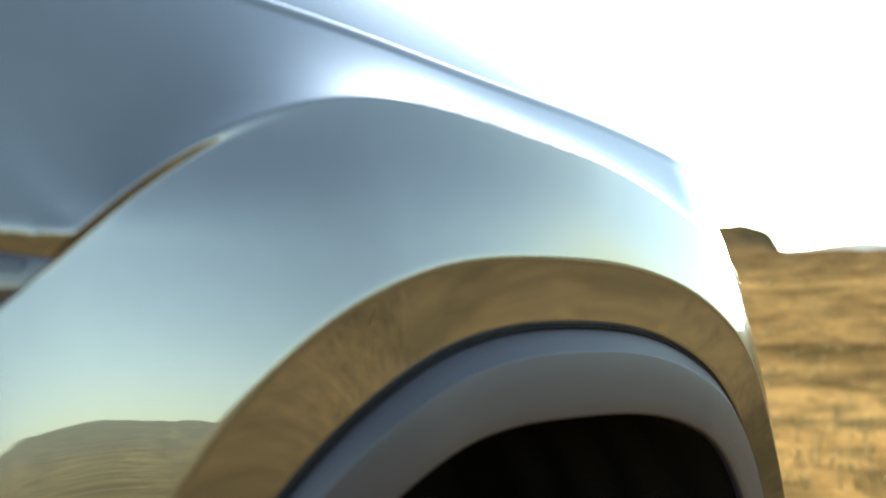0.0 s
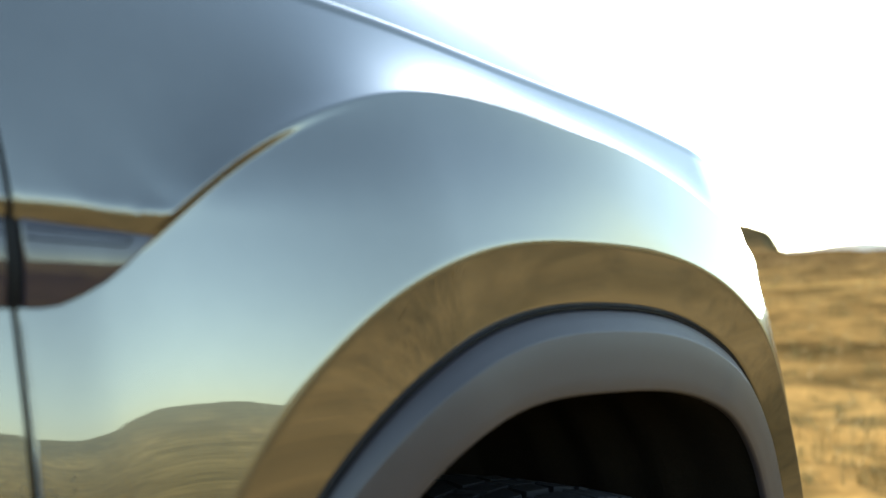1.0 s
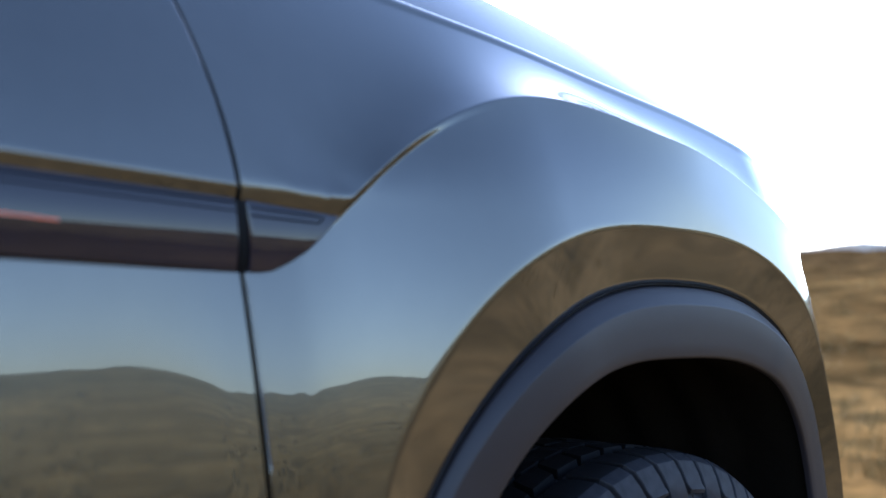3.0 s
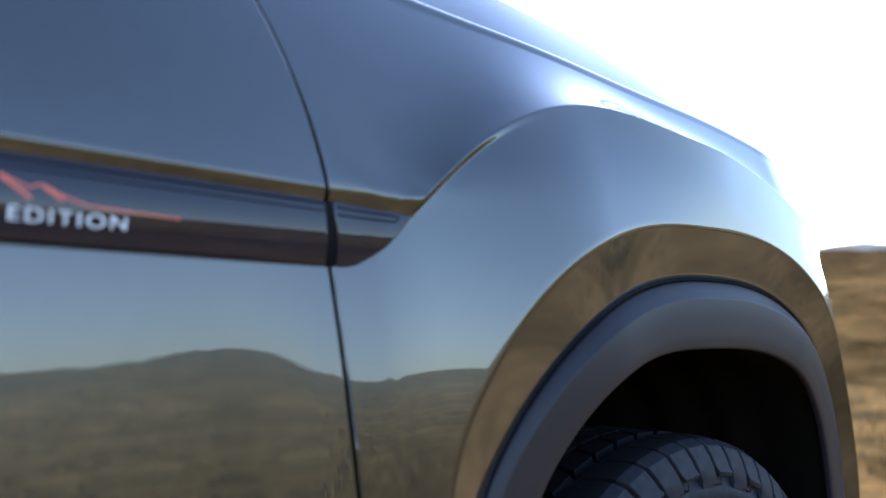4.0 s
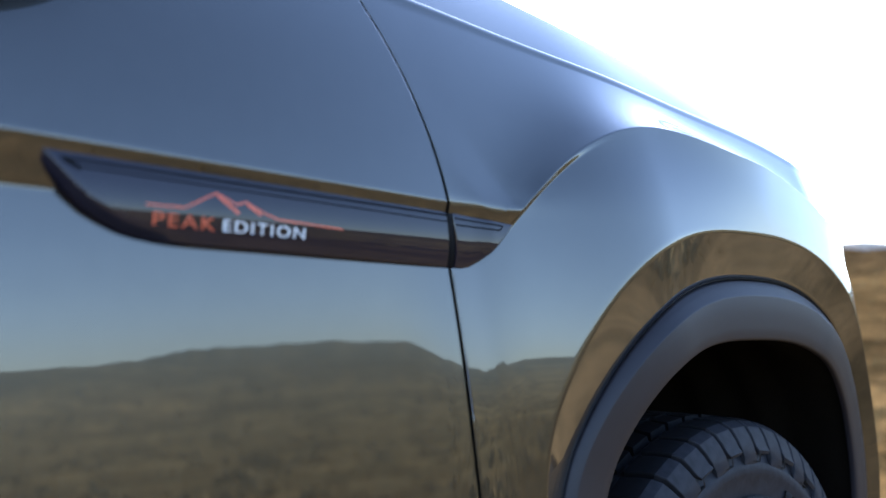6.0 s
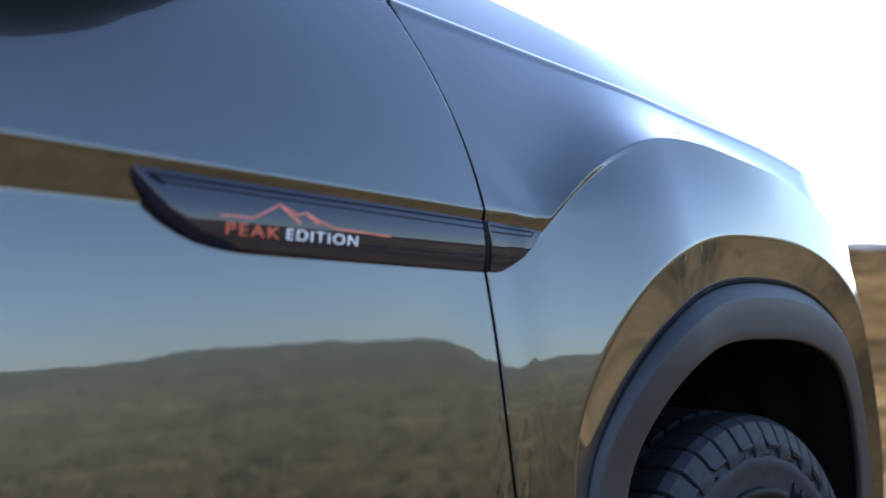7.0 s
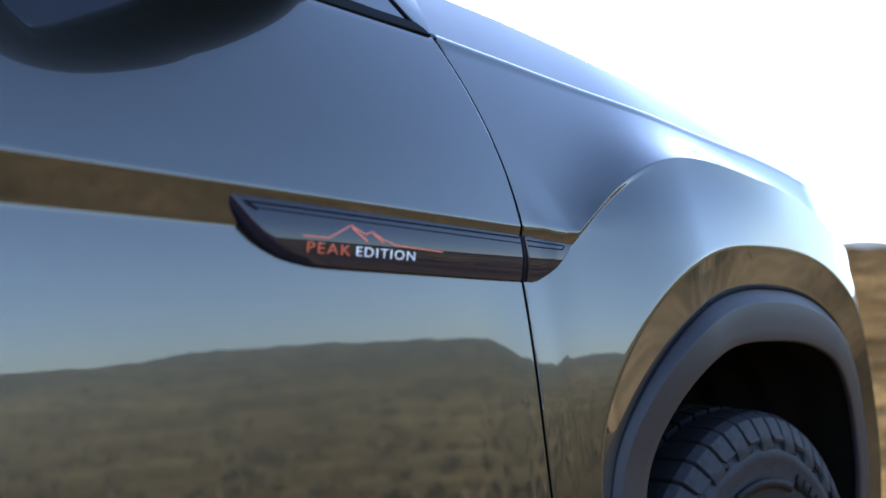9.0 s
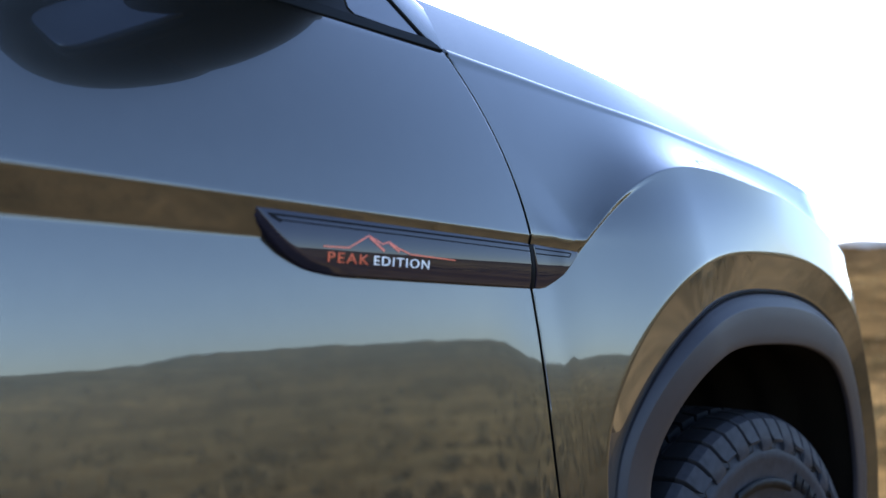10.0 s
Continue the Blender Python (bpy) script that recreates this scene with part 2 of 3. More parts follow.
def nose(x, z):
    """How far the side runs inwards to the car's front."""
    y = 2.15 * max(0.0, x - 0.78 - 0.030 * sst(0.96, 1.04, z) - 0.07 * sst(1.0, 0.62, z)) ** 2
    w = 0.28 * sst(1.055, 0.985, z) * sst(0.92, 0.985, z)
    s = max(0.0, x - 0.735)
    return y + (0.33 * s * s / (s + 0.092) - y) * w


def base_y(x, z):
    """The body side without the flare; outward is negative."""
    top = crease(x)
    if z >= top:
        h = z - top
        return 0.2 * h + 0.62 * h * h + nose(x, z)
    if z >= fold(x):
        return (top - z) * 0.36 + nose(x, z)
    return lower_y(x, z)


def crease(x):
    return ZC - 0.019 * min(x, 0.0)


def fold(x):
    return 0.958 - 0.006 * min(x, 0.0)


def lower_y(x, z):
    """The panel under the crease, and its run on behind the trim."""
    zc = 0.862 - 0.050 * sst(-0.085, 0.012, x) - 0.034 * sst(-0.05, 0.06, x) + 0.006 * sst(0.06, 0.18, x) - 0.020 * sst(-0.08, -0.60, x)
    zz, zf = max(z, 0.62), fold(x)
    bow = (zz - zc) ** 2 * (1.0 if zz > zc else -0.1)
    y = (crease(x) - zf) * 0.36 - (0.05 * (zf - zz) + 0.3 * ((zf - zc) ** 2 - bow))
    return y + max(0.0, 0.62 - z) * 0.1 + nose(x, z)


def smin(a, b, k):
    h = max(k - abs(a - b), 0.0) / k
    return min(a, b) - h * h * k * 0.25


def oval(c, s, cx, cz, rear, front, b, n):
    """Distance from the arch's centre, along (c, s), to a squarish oval."""
    lo, hi = 0.2, 1.0
    for _ in range(26):
        m = (lo + hi) / 2
        dx, dz = QX + m * c - cx, QZ + m * s - cz
        f = (abs(dx) / (rear if dx < 0 else front)) ** n + (max(0.0, dz) / b) ** n
        lo, hi = (m, hi) if f < 1 else (lo, m)
    return lo


def arch_r(th):
    """The painted lip of the wheel arch."""
    return oval(math.cos(radians(th)), math.sin(radians(th)), 0.54, 0.49, 0.415, 0.433, 0.446, 2.4) - 0.024 * sst(140, 168, th)


def opening_r(th):
    c, s = math.cos(radians(th)), math.sin(radians(th))
    return oval(c, s, 0.52, 0.455, 0.328, 0.406, 0.400, 2.8) - 0.042 * sst(136, 166, th)


def edge_r(th):
    """The outer edge of the lip's inward facing band."""
    r = oval(math.cos(radians(th)), math.sin(radians(th)), 0.50, 0.49, 0.422, 0.462, 0.499, 2.7) - 0.038 * sst(140, 168, th)
    return max(arch_r(th) + 0.02, r)


def shelf_r(th):
    """The outline of the flare."""
    c, s = math.cos(radians(th)), math.sin(radians(th))
    k = sst(94, 118, th)
    r = oval(c, s, 0.38, 0.447, 0.60, 0.79, 0.643, 2.2) * (1 - k) + oval(c, s, 0.468, 0.447, 0.530, 0.615, 0.670, 2.55) * k
    return max(edge_r(th) + 0.05, r)


RADII = [(arch_r(t), edge_r(t), shelf_r(t)) for t in range(-40, 241)]


def radii(th):
    q = min(279.999, max(0.0, th + 40))
    i = int(q)
    return [p + (o - p) * (q - i) for p, o in zip(RADII[i], RADII[i + 1])]


def flare_form(x, z, th, u):
    """The skin of the flare itself; u runs from its lower edge to its outline."""
    rear = sst(88, 118, th)
    turn = max(0.0, x - 0.38 - 2.0 * max(0.0, 1.09 - z))
    yb = -0.047 - 0.008 * sst(60, 15, th) + 0.004 * min(u, 1.0) ** 2 + 0.15 * turn * turn + nose(x, z)
    if rear > 0:
        s = max(0.0, x - gap_x(z) - 0.026)
        g = smin(0.46 * s * s * s / ((s + 0.018) * (s + 0.052)) * (1 + 0.25 * (0.90 - z)), 0.060, 0.045)
        yb = yb * (1 - rear) + (lower_y(x, z) - g + 0.009 * min(u, 1.0) ** 2 * sst(0.99, 1.07, z)) * rear
    return smin(base_y(x, z), yb, 0.003)


def flare_y(x, z):
    dx, dz = x - QX, z - QZ
    r, th = math.hypot(dx, dz), math.degrees(math.atan2(dz, dx))
    if th < -90:
        th += 360
    rg, re, rs = radii(th)
    back = 0.0
    if r < re:
        back = 0.0215 * (re - r) / (re - rg)
        x, z, r = QX + dx * re / r, QZ + dz * re / r, re
    y = flare_form(x, z, th, (r - re) / (rs - re))
    t = r - rs
    w = max(sst(0.922, 0.95, z), sst(95, 75, th))
    lean = sst(88, 112, th)
    ridge = 0.0084 * sst(102, 128, th) * sst(0.958, 0.988, z) * sst(1.085, 1.0, z)
    crest = 0.0035 * sst(138, 116, th) * sst(48, 68, th)
    if t > 0:
        xe, ze = QX + dx * rs / r, QZ + dz * rs / r
        swell = max(0.0, base_y(xe, ze) - flare_form(xe, ze, th, 1.0))
        out = base_y(x, z) - swell * math.exp(-(t / (0.0245 + 0.0135 * lean + 0.05 * sst(70, 48, th))) ** (1.15 - 0.1 * lean)) - ridge * math.exp(-t / 0.030) - crest * math.exp(-t / 0.012)
        y = y * (1 - w) + out * w
    else:
        y -= ridge * (1 - sst(0.0, 0.0075, -t)) + crest * math.exp(t / 0.022)
    return y + back


def hood_line(x):
    return 1.193 - 0.050 * (x + 0.086) - 0.014 * max(0.0, x - 0.05) - 0.30 * max(0.0, x - 0.62) ** 2


def gap_x(z):
    if z < ZC:
        return (0.924 - z) * 0.11
    h = z - ZC
    return -0.007 - 0.1 * h - 1.06 * h * h


def fender():
    rows = []
    zc = 1.19
    for _ in range(20):
        xc = gap_x(zc) + 0.0016
        zc = hood_line(xc)
    corner = math.degrees(math.atan2(zc - QZ, xc - QX))
    ths = sorted([(-14 + 204 * k / 520, 0) for k in range(521)] + [(corner - 0.01, 1), (corner + 0.01, 2)])
    for th, end in ths:
        c, s = math.cos(radians(th)), math.sin(radians(th))

        def inside(r):
            x, z = QX + r * c, QZ + r * s
            return x > gap_x(z) + 0.0016 and z < hood_line(x) and x < 1.14 and z > 0.36
        lo, hi = 0.40, 1.4
        for _ in range(30):
            m = (lo + hi) / 2
            lo, hi = (m, hi) if inside(m) else (lo, m)
        rg, re, rs = radii(th)
        ro = max(lo, rg + 0.004)
        re = min(re, ro - 0.001)
        st = [rg + (re - rg) * q for q in (0, 0.1, 0.3, 0.5, 0.7, 0.85, 0.95, 0.985)]
        even = [re + (ro - re) * q / 70 for q in range(1, 71)]
        rs = min(rs, ro - 0.031)
        tight = [re + (rs - 0.008 - re) * (q / 24) ** 1.2 for q in range(1, 25)]
        tight += [rs - 0.008 + 0.022 * q / 26 for q in range(1, 27)]
        tight += [rs + 0.014 + (ro - rs - 0.014) * q / 20 for q in range(1, 21)]
        f = sst(0.04, 0.12, ro - re)
        st += [p + (o - p) * f for p, o in zip(even, tight)]
        if QZ + ro * s < hood_line(QX + ro * c) - 0.001:
            st[-3:] = [ro - 0.003, ro - 0.0008, ro]
        row = []
        x, z = QX + rg * c, QZ + rg * s
        row.append((x, flare_y(x, z) + 0.03, z))
        for r in st:
            x, z = QX + r * c, QZ + r * s
            row.append((x, flare_y(x, z), z))
        x, y, z = row[-1]
        if (z > hood_line(x) - 0.001 and end != 2) or end == 1:
            row += [(x, y + 0.012 * (1 - math.cos(a)), z + 0.012 * math.sin(a)) for a in (0.2, 0.4, 0.65, 0.9, 1.1, 1.3, 1.5)] + [(x, y + 0.0116, z + 0.0115), (x, y + 0.0117, z + 0.004)]
        else:
            row += [(x + 0.0001, y + 0.0004, z), (x + 0.0001, y + 0.004, z)] + [(x + 0.0003, y + 0.006 + 0.002 * q, z) for q in range(7)]
        rows.append(row)
    return part("front_fender", sheet(rows), paint, car, "grey metallic front fender with flared arch")


def door():
    zs = [0.42 + 0.02 * k for k in range(26)]
    zs += [0.925 + 0.0025 * k for k in range(34)] + [1.012 + 0.008 * k for k in range(24)]
    zs = [z for z in zs if z < 1.195] + [1.1985]
    rows = []
    for z in zs:
        g = gap_x(z) - 0.0016
        row = [(g - 0.0004, base_y(g, z) + 0.02, z), (g - 0.0004, base_y(g, z) + 0.006, z), (g - 0.0001, base_y(g, z) + 0.0004, z)]
        for k in range(90):
            x = g - (0, 0.0008, 0.003)[k] if k < 3 else g - 1.08 * (k / 89) ** 1.15
            row.append((x, base_y(x, z), z))
        x, y, zz = row[-1]
        row.append((x, y + 0.02, zz))
        rows.append(row)
    top = [(x, y + 0.004, z + 0.004) for x, y, z in rows[-1]]
    top2 = [(x, y + 0.03, z + 0.004) for x, y, z in rows[-1]]
    return part("front_door", sheet(rows + [top, top2]), paint, car, "grey metallic front door with a shoulder crease")


fender()
front_door = door()


# near-flush black sheet added to give the door gap its shade
def door_gap_dark():
    rows = []
    spots = [(z, 0.0, 0.0) for z in (0.40 + 0.79 * k / 119 for k in range(120))]
    for z, dy, dz in spots:
        g = gap_x(z)
        y, z = base_y(g, z) + dy, z + dz
        rows.append([(g - 0.004, y + 0.012, z), (g - 0.0015, y + 0.0024, z), (g, y + 0.0020, z), (g + 0.0015, y + 0.0024, z), (g + 0.004, y + 0.012, z)])
    return part("door_gap_dark", sheet(rows, flip=True), groove_dark, front_door, "black sheet in the door gap, standing in for its shade")


door_gap_dark()


def hood_ridge(x):
    """Height of the ridge between the hood's flank and its top."""
    return 1.277 - 0.045 * x - 0.056 * x * x


def hood():
    rows = []
    for i in range(120):
        x = -0.12 + 1.24 * i / 119
        zl = hood_line(x)
        yl = flare_y(x, zl) + 0.0122
        yr = yl + 0.0545 - 0.014 * sst(0.1, 0.6, x)
        k = max(0.0, 0.13 - yr)
        z0, zr = zl + 0.0124, hood_ridge(x + 1.7 * k) - 0.45 * k
        row = [(x, yl + 0.012, zl - 0.004), (x, yl + 0.0004, zl + 0.0098), (x, yl, zl + 0.0102), (x, yl + 0.0003, zl + 0.0110), (x, yl + 0.0010, z0)]
        for q in range(1, 33):
            v = q / 32
            row.append((x, yl + 0.001 + (yr - yl - 0.001) * v, z0 + (zr - z0) * (v + 0.09 * v * (1 - v))))
        slope = (zr - z0) / (yr - yl) * 0.91
        for q in range(1, 60):
            w = (MID - yr) * (q / 59) ** 3
            row.append((x, yr + w, zr + 0.02 * w + (slope - 0.02) * 0.006 * (1 - math.exp(-w / 0.006))))
        row += [(x, 2 * MID - y, z) for x, y, z in row[-2::-1]]
        rows.append(row)
    return part("hood", sheet(rows, flip=True), paint, car, "grey metallic engine hood")


hood()


def cladding():
    rows = []
    for k in range(260):
        th = -14 + 204 * k / 259
        c, s = math.cos(radians(th)), math.sin(radians(th))
        rg, ri = radii(th)[0] - 0.0035, opening_r(th)
        yg = flare_y(QX + rg * c, QZ + rg * s)
        e = 0.735 + 0.11 * max(sst(105, 150, th), sst(60, 20, th))
        prof = ((1.0, 0.012), (0.994, 0.003), (0.988, -0.0005), (0.97, -0.0030), (0.5 + 0.5 * e, -0.0092), (e + 0.02, -0.0142), (e + 0.006, -0.0149), (e - 0.012, -0.0151),
                (0.6 * e, -0.0144), (0.3 * e, -0.0134), (0.05, -0.0122), (0.02, -0.0112), (0.006, -0.0092), (0.0, -0.0070), (0.0, -0.004))
        h = 1 - 0.4 * sst(108, 145, th)
        rows.append([(QX + (ri + (rg - ri) * q) * c, yg + (y * h if y < 0 else y), QZ + (ri + (rg - ri) * q) * s) for q, y in prof])
    return part("arch_cladding", sheet(rows), cladding_plastic, car, "dark grey plastic wheel arch cladding")


# black ring added in the lip gap in place of its shade
def arch_gap_dark():
    rows = []
    for k in range(200):
        th = -14 + 204 * k / 199
        c, s = math.cos(radians(th)), math.sin(radians(th))
        rg = radii(th)[0]
        y = flare_y(QX + rg * c, QZ + rg * s)
        rows.append([(QX + r * c, y + d, QZ + r * s) for r, d in ((rg - 0.005, 0.008), (rg - 0.0034, 0.002), (rg - 0.0004, 0.0015), (rg + 0.001, 0.006))])
    return part("arch_gap_dark", sheet(rows), groove_dark, car, "black strip for the shade between arch lip and cladding")


cladding()
arch_gap_dark()


def liner(name, th0, th1, mat, label):
    rows = []
    for k in range(61):
        th = th0 + (th1 - th0) * k / 60
        c, s = math.cos(radians(th)), math.sin(radians(th))
        lip = flare_y(QX + radii(th)[0] * c, QZ + radii(th)[0] * s) - 0.006
        row = []
        for q in range(26):
            y = -0.035 + 0.535 * q / 25
            r = opening_r(th) + 0.010 + 0.03 * sst(0.0, 0.12, y) + 0.008 * math.sin(q * 1.3) * (1 if 6 < q < 20 else 0.0)
            row.append((QX + r * c, max(y, lip), QZ + r * s))
        row.append((QX + 0.1 * c, 0.5, QZ + 0.1 * s))
        rows.append(row)
    return part(name, sheet(rows), mat, car, label)


# front half takes the shaded tone, rear half the brightened brown
liner("wheel_liner", -20, 83, liner_felt, "felted front half of the wheel housing, shade put into its black")
liner("wheel_liner", 83, 196, lit_felt, "brown rear half of the wheel housing, light put into its colour")


def strut():
    """Spring strut between the wheel and the housing."""
    foot, head = Vector((AX, 0.24, 0.45)), Vector((AX - 0.03, 0.33, 0.90))
    rows = []
    for k in range(81):
        q = k / 80
        r = 0.030 if q < 0.3 else 0.055 + 0.012 * math.sin(q * 2 * math.pi * 9)
        p = foot.lerp(head, q)
        rows.append([(p.x + r * math.cos(u), p.y + r * math.sin(u), p.z) for u in (2 * math.pi * j / 20 for j in range(20))])
    return part("spring_strut", sheet(rows, closed=True), black_plastic, car, "black spring strut")


strut()


# ---- side trim with its badge ----
def trim_top(x):
    if x < -0.377:
        return 0.9858 - 0.0022 * ((-0.377 - x) / 0.0072) ** 2
    return 0.9761 - 0.0258 * x if x < 0 else 0.9764 - 0.060 * x


def trim_bottom(x):
    if x < -0.29:
        return float(np.interp(x, (-0.3842, -0.3805, -0.3728, -0.3607, -0.3485, -0.3361, -0.3234, -0.3106, -0.2975, -0.29), (0.9830, 0.9782, 0.9696, 0.9567, 0.9460, 0.9387, 0.9328, 0.9296, 0.9281, 0.9277)))
    if x < 0.012:
        return 0.9277 - 0.0115 * (x + 0.29)
    return float(np.interp(x, (0.012, 0.0244, 0.0384, 0.0515, 0.0627, 0.0741, 0.0825), (0.9242, 0.9265, 0.9333, 0.9417, 0.9516, 0.9623, 0.9708)))


@functools.lru_cache(None)
def tip_lift(x):
    """How far the tip of the strip is raised to lie on the start of the flare."""
    b, t = trim_bottom(x), trim_top(x)
    zs = [b + (t - b) * v for v in (0, 0.25, 0.5, 0.75, 1)]
    return max([0.0] + [trim_y(0.0, z) - flare_y(x, z) + 0.0008 for z in zs])


def trim_y(x, z):
    """The face: nearly flat above, rolling under towards its foot."""
    return -(tip_lift(round(x, 4)) if x > 0.002 else 0.0) - 0.0016 + 6.5 * max(0.0, 0.952 - z) ** 2 + 4.0 * max(0.0, z - 0.952) ** 2


def trim_piece(name, x0, x1, label):
    rows = []
    n = 110 if x1 - x0 > 0.2 else 40
    vs = [0.5 - 0.5 * math.cos(math.pi * k / 34) for k in range(35)]
    for k in range(n + 1):
        x = x0 + (x1 - x0) * (0.5 - 0.5 * math.cos(math.pi * k / n))
        b, t = trim_bottom(x), trim_top(x)
        t = max(t, b + 0.0004)
        lean = max(0.0, 1 - abs(x) / 0.05)
        rear = sst(-0.265, -0.315, x)
        joint = min(abs(x - x1) if x1 < 0 else 1, abs(x - x0) if x0 > 0 else 1)
        row = [(x + (0.949 - b) * 0.1 * lean, 0.014, b)]
        for v in vs:
            z = b + (t - b) * v
            y = trim_y(x, z)
            rim = min(z - b, t - z)
            y += 0.0026 * max(0.0, 1 - rim / 0.0022) ** 2 + 0.0058 * rear * max(0.0, 1 - (z - b) / 0.0095) + 0.0012 * max(0.0, 1 - joint / 0.0012) ** 2
            row.append((x + (0.949 - z) * 0.1 * lean, y, z))
        row.append((x + (0.949 - t) * 0.1 * lean, 0.014, t))
        rows.append(row)
    rows = [[(p[0], 0.014, p[2]) for p in rows[0]]] + rows + [[(p[0], 0.014, p[2]) for p in rows[-1]]]
    return part(name, sheet(rows), gloss_black, car, label)


door_trim = trim_piece("door_trim", -0.3842, -0.0070, "gloss black trim strip with a printed badge")
fender_trim = trim_piece("fender_trim", 0.0022, 0.0825, "gloss black tip of the trim strip")


def ribbon(points, width):
    """A flat raised line through (x, z) points, laid on the trim's face."""
    bm = bmesh.new()
    pts = []
    for (x0, z0), (x1, z1) in zip(points, points[1:]):
        n = max(1, int(math.hypot(x1 - x0, z1 - z0) / 0.004))
        pts += [(x0 + (x1 - x0) * q / n, z0 + (z1 - z0) * q / n) for q in range(n)]
    pts.append(points[-1])
    prev = None
    for i, (x, z) in enumerate(pts):
        xa, za = pts[max(0, i - 1)]
        xb, zb = pts[min(len(pts) - 1, i + 1)]
        d = Vector((xb - xa, zb - za)).normalized()
        nx, nz = -d.y * width / 2, d.x * width / 2
        now = []
        for sgn, out in ((-1, 0.001), (-1, -0.0004), (1, -0.0004), (1, 0.001)):
            px, pz = x + sgn * nx, z + sgn * nz
            now.append(bm.verts.new((px, trim_y(px, pz) + out, pz)))
        if prev:
            for a in range(3):
                bm.faces.new((prev[a], prev[a + 1], now[a + 1], now[a]))
        prev = now
    return bm


PEAKS = ((-0.3076, 0.9543), (-0.2776, 0.9545), (-0.2518, 0.9676), (-0.2344, 0.9606), (-0.2263, 0.9633), (-0.2127, 0.9573), (-0.1974, 0.9526), (-0.1331, 0.9500))
part("mountain_line", ribbon(PEAKS, 0.0013), red_print, door_trim, "orange-red printed mountain outline", smooth=False)
part("mountain_line", ribbon(((-0.2510, 0.9662), (-0.2325, 0.9540)), 0.0023), red_print, door_trim, "orange-red printed slope", smooth=False)
part("mountain_line", ribbon(((-0.2255, 0.9618), (-0.2130, 0.9546)), 0.0020), red_print, door_trim, "orange-red printed slope", smooth=False)
# grooves are raised ribbons; the shade inside them is put into the black
part("groove", ribbon(((-0.3664, 0.9795), (-0.0105, 0.9727)), 0.0016), groove_dark, door_trim, "dark raised line for a groove's shade")
part("groove", ribbon(((-0.3543, 0.9748), (-0.0098, 0.9668)), 0.0010), groove_dark, door_trim, "dark raised line for a groove's shade")
part("groove", ribbon(((-0.3640, 0.9785), (-0.3530, 0.9735)), 0.0028), groove_dark, door_trim, "dark raised wedge where the lines meet")
part("groove", ribbon(((0.0012, 0.9708), (0.0655, 0.9682), (0.0605, 0.9636), (0.0018, 0.9648)), 0.0013), groove_dark, fender_trim, "dark raised loop for a groove's shade")


def lettering(text, x0, x1, z0, z1, mat, name):
    """Raised letters on the trim's face, filling the given width and height."""
    cu = bpy.data.curves.new(name, "FONT")
    cu.body, cu.size, cu.extrude, cu.offset, cu.space_character = text, 1.0, 0.02, -0.006, 1.2
    tmp = new(name, cu)
    me = bpy.data.meshes.new_from_object(tmp.evaluated_get(bpy.context.evaluated_depsgraph_get()))
    bpy.data.objects.remove(tmp)
    v = np.array([q.co[:] for q in me.vertices])
    lo, hi = v.min(0), v.max(0)
    for q in me.vertices:
        x = x0 + (x1 - x0) * (q.co.x - lo[0]) / (hi[0] - lo[0])
        z = z0 + (z1 - z0) * (q.co.y - lo[1]) / (hi[1] - lo[1]) - 0.012 * (x - x0)
        q.co = (x, trim_y(x, z) + (-0.0009 if q.co.z > 0 else 0.001), z)
    me.materials.append(mat)
    ob = new(name, me)
    ob.parent = door_trim
    return ob


tagged(lettering("PEAK", -0.3018, -0.2528, 0.9404, 0.9497, red_print, "lettering"), "orange-red raised lettering PEAK")
tagged(lettering("EDITION", -0.2455, -0.1715, 0.9401, 0.9488, white_print, "lettering"), "white raised lettering EDITION")


# black sheet added across the trim slot, standing in for shade
def trim_gap_dark():
    rows = []
    for k in range(21):
        z = 0.9248 + (0.9750 - 0.9248) * k / 20
        g = -0.0024 + (0.949 - z) * 0.1
        rows.append([(g + x, trim_y(g, z) + d, z) for x, d in ((-0.0045, 0.006), (-0.0042, 0.0012), (0, 0.0009), (0.0042, 0.0012), (0.0045, 0.006))])
    return part("trim_gap_dark", sheet(rows, flip=True), groove_dark, door_trim, "black sheet for the shade in the trim joint")


trim_gap_dark()


# ---- front wheel ----
wheel = new("front_wheel")
wheel.parent = car
tyre_prof = [(0.232, 0.030), (0.240, 0.016), (0.252, 0.008), (0.256, 0.008), (0.259, 0.004), (0.285, -0.001), (0.305, -0.002), (0.309, -0.0045), (0.322, -0.0045),
             (0.326, -0.001), (0.344, 0.003), (0.356, 0.009), (0.365, 0.016), (0.370, 0.035), (0.373, 0.085), (0.374, 0.1175)]
tyre_prof += [(r, 0.235 - y) for r, y in tyre_prof[-2::-1]]
tyre = part("tyre", lathe(tyre_prof, 160, (AX, 0.008, AZ)), lit_rubber, wheel, "black all-terrain tyre")


def tread_block(w, l, skew):
    bm = bmesh.new()
    vs = []
    for top in (0, 1):
        for sx, sy in ((-1, -1), (1, -1), (1, 1), (-1, 1)):
            q = 0.94 if top else 1.0
            vs.append(bm.verts.new((sx * l / 2 * q + sy * skew, sy * w / 2 * q, 0.011 if top else -0.004)))
    bm.faces.new(vs[4:])
    for i in range(4):
        j = (i + 1) % 4
        bm.faces.new((vs[i], vs[j], vs[4 + j], vs[4 + i]))
    me = bpy.data.meshes.new("tread_block")
    bm.to_mesh(me)
    bm.free()
    me.materials.append(rubber)
    return me


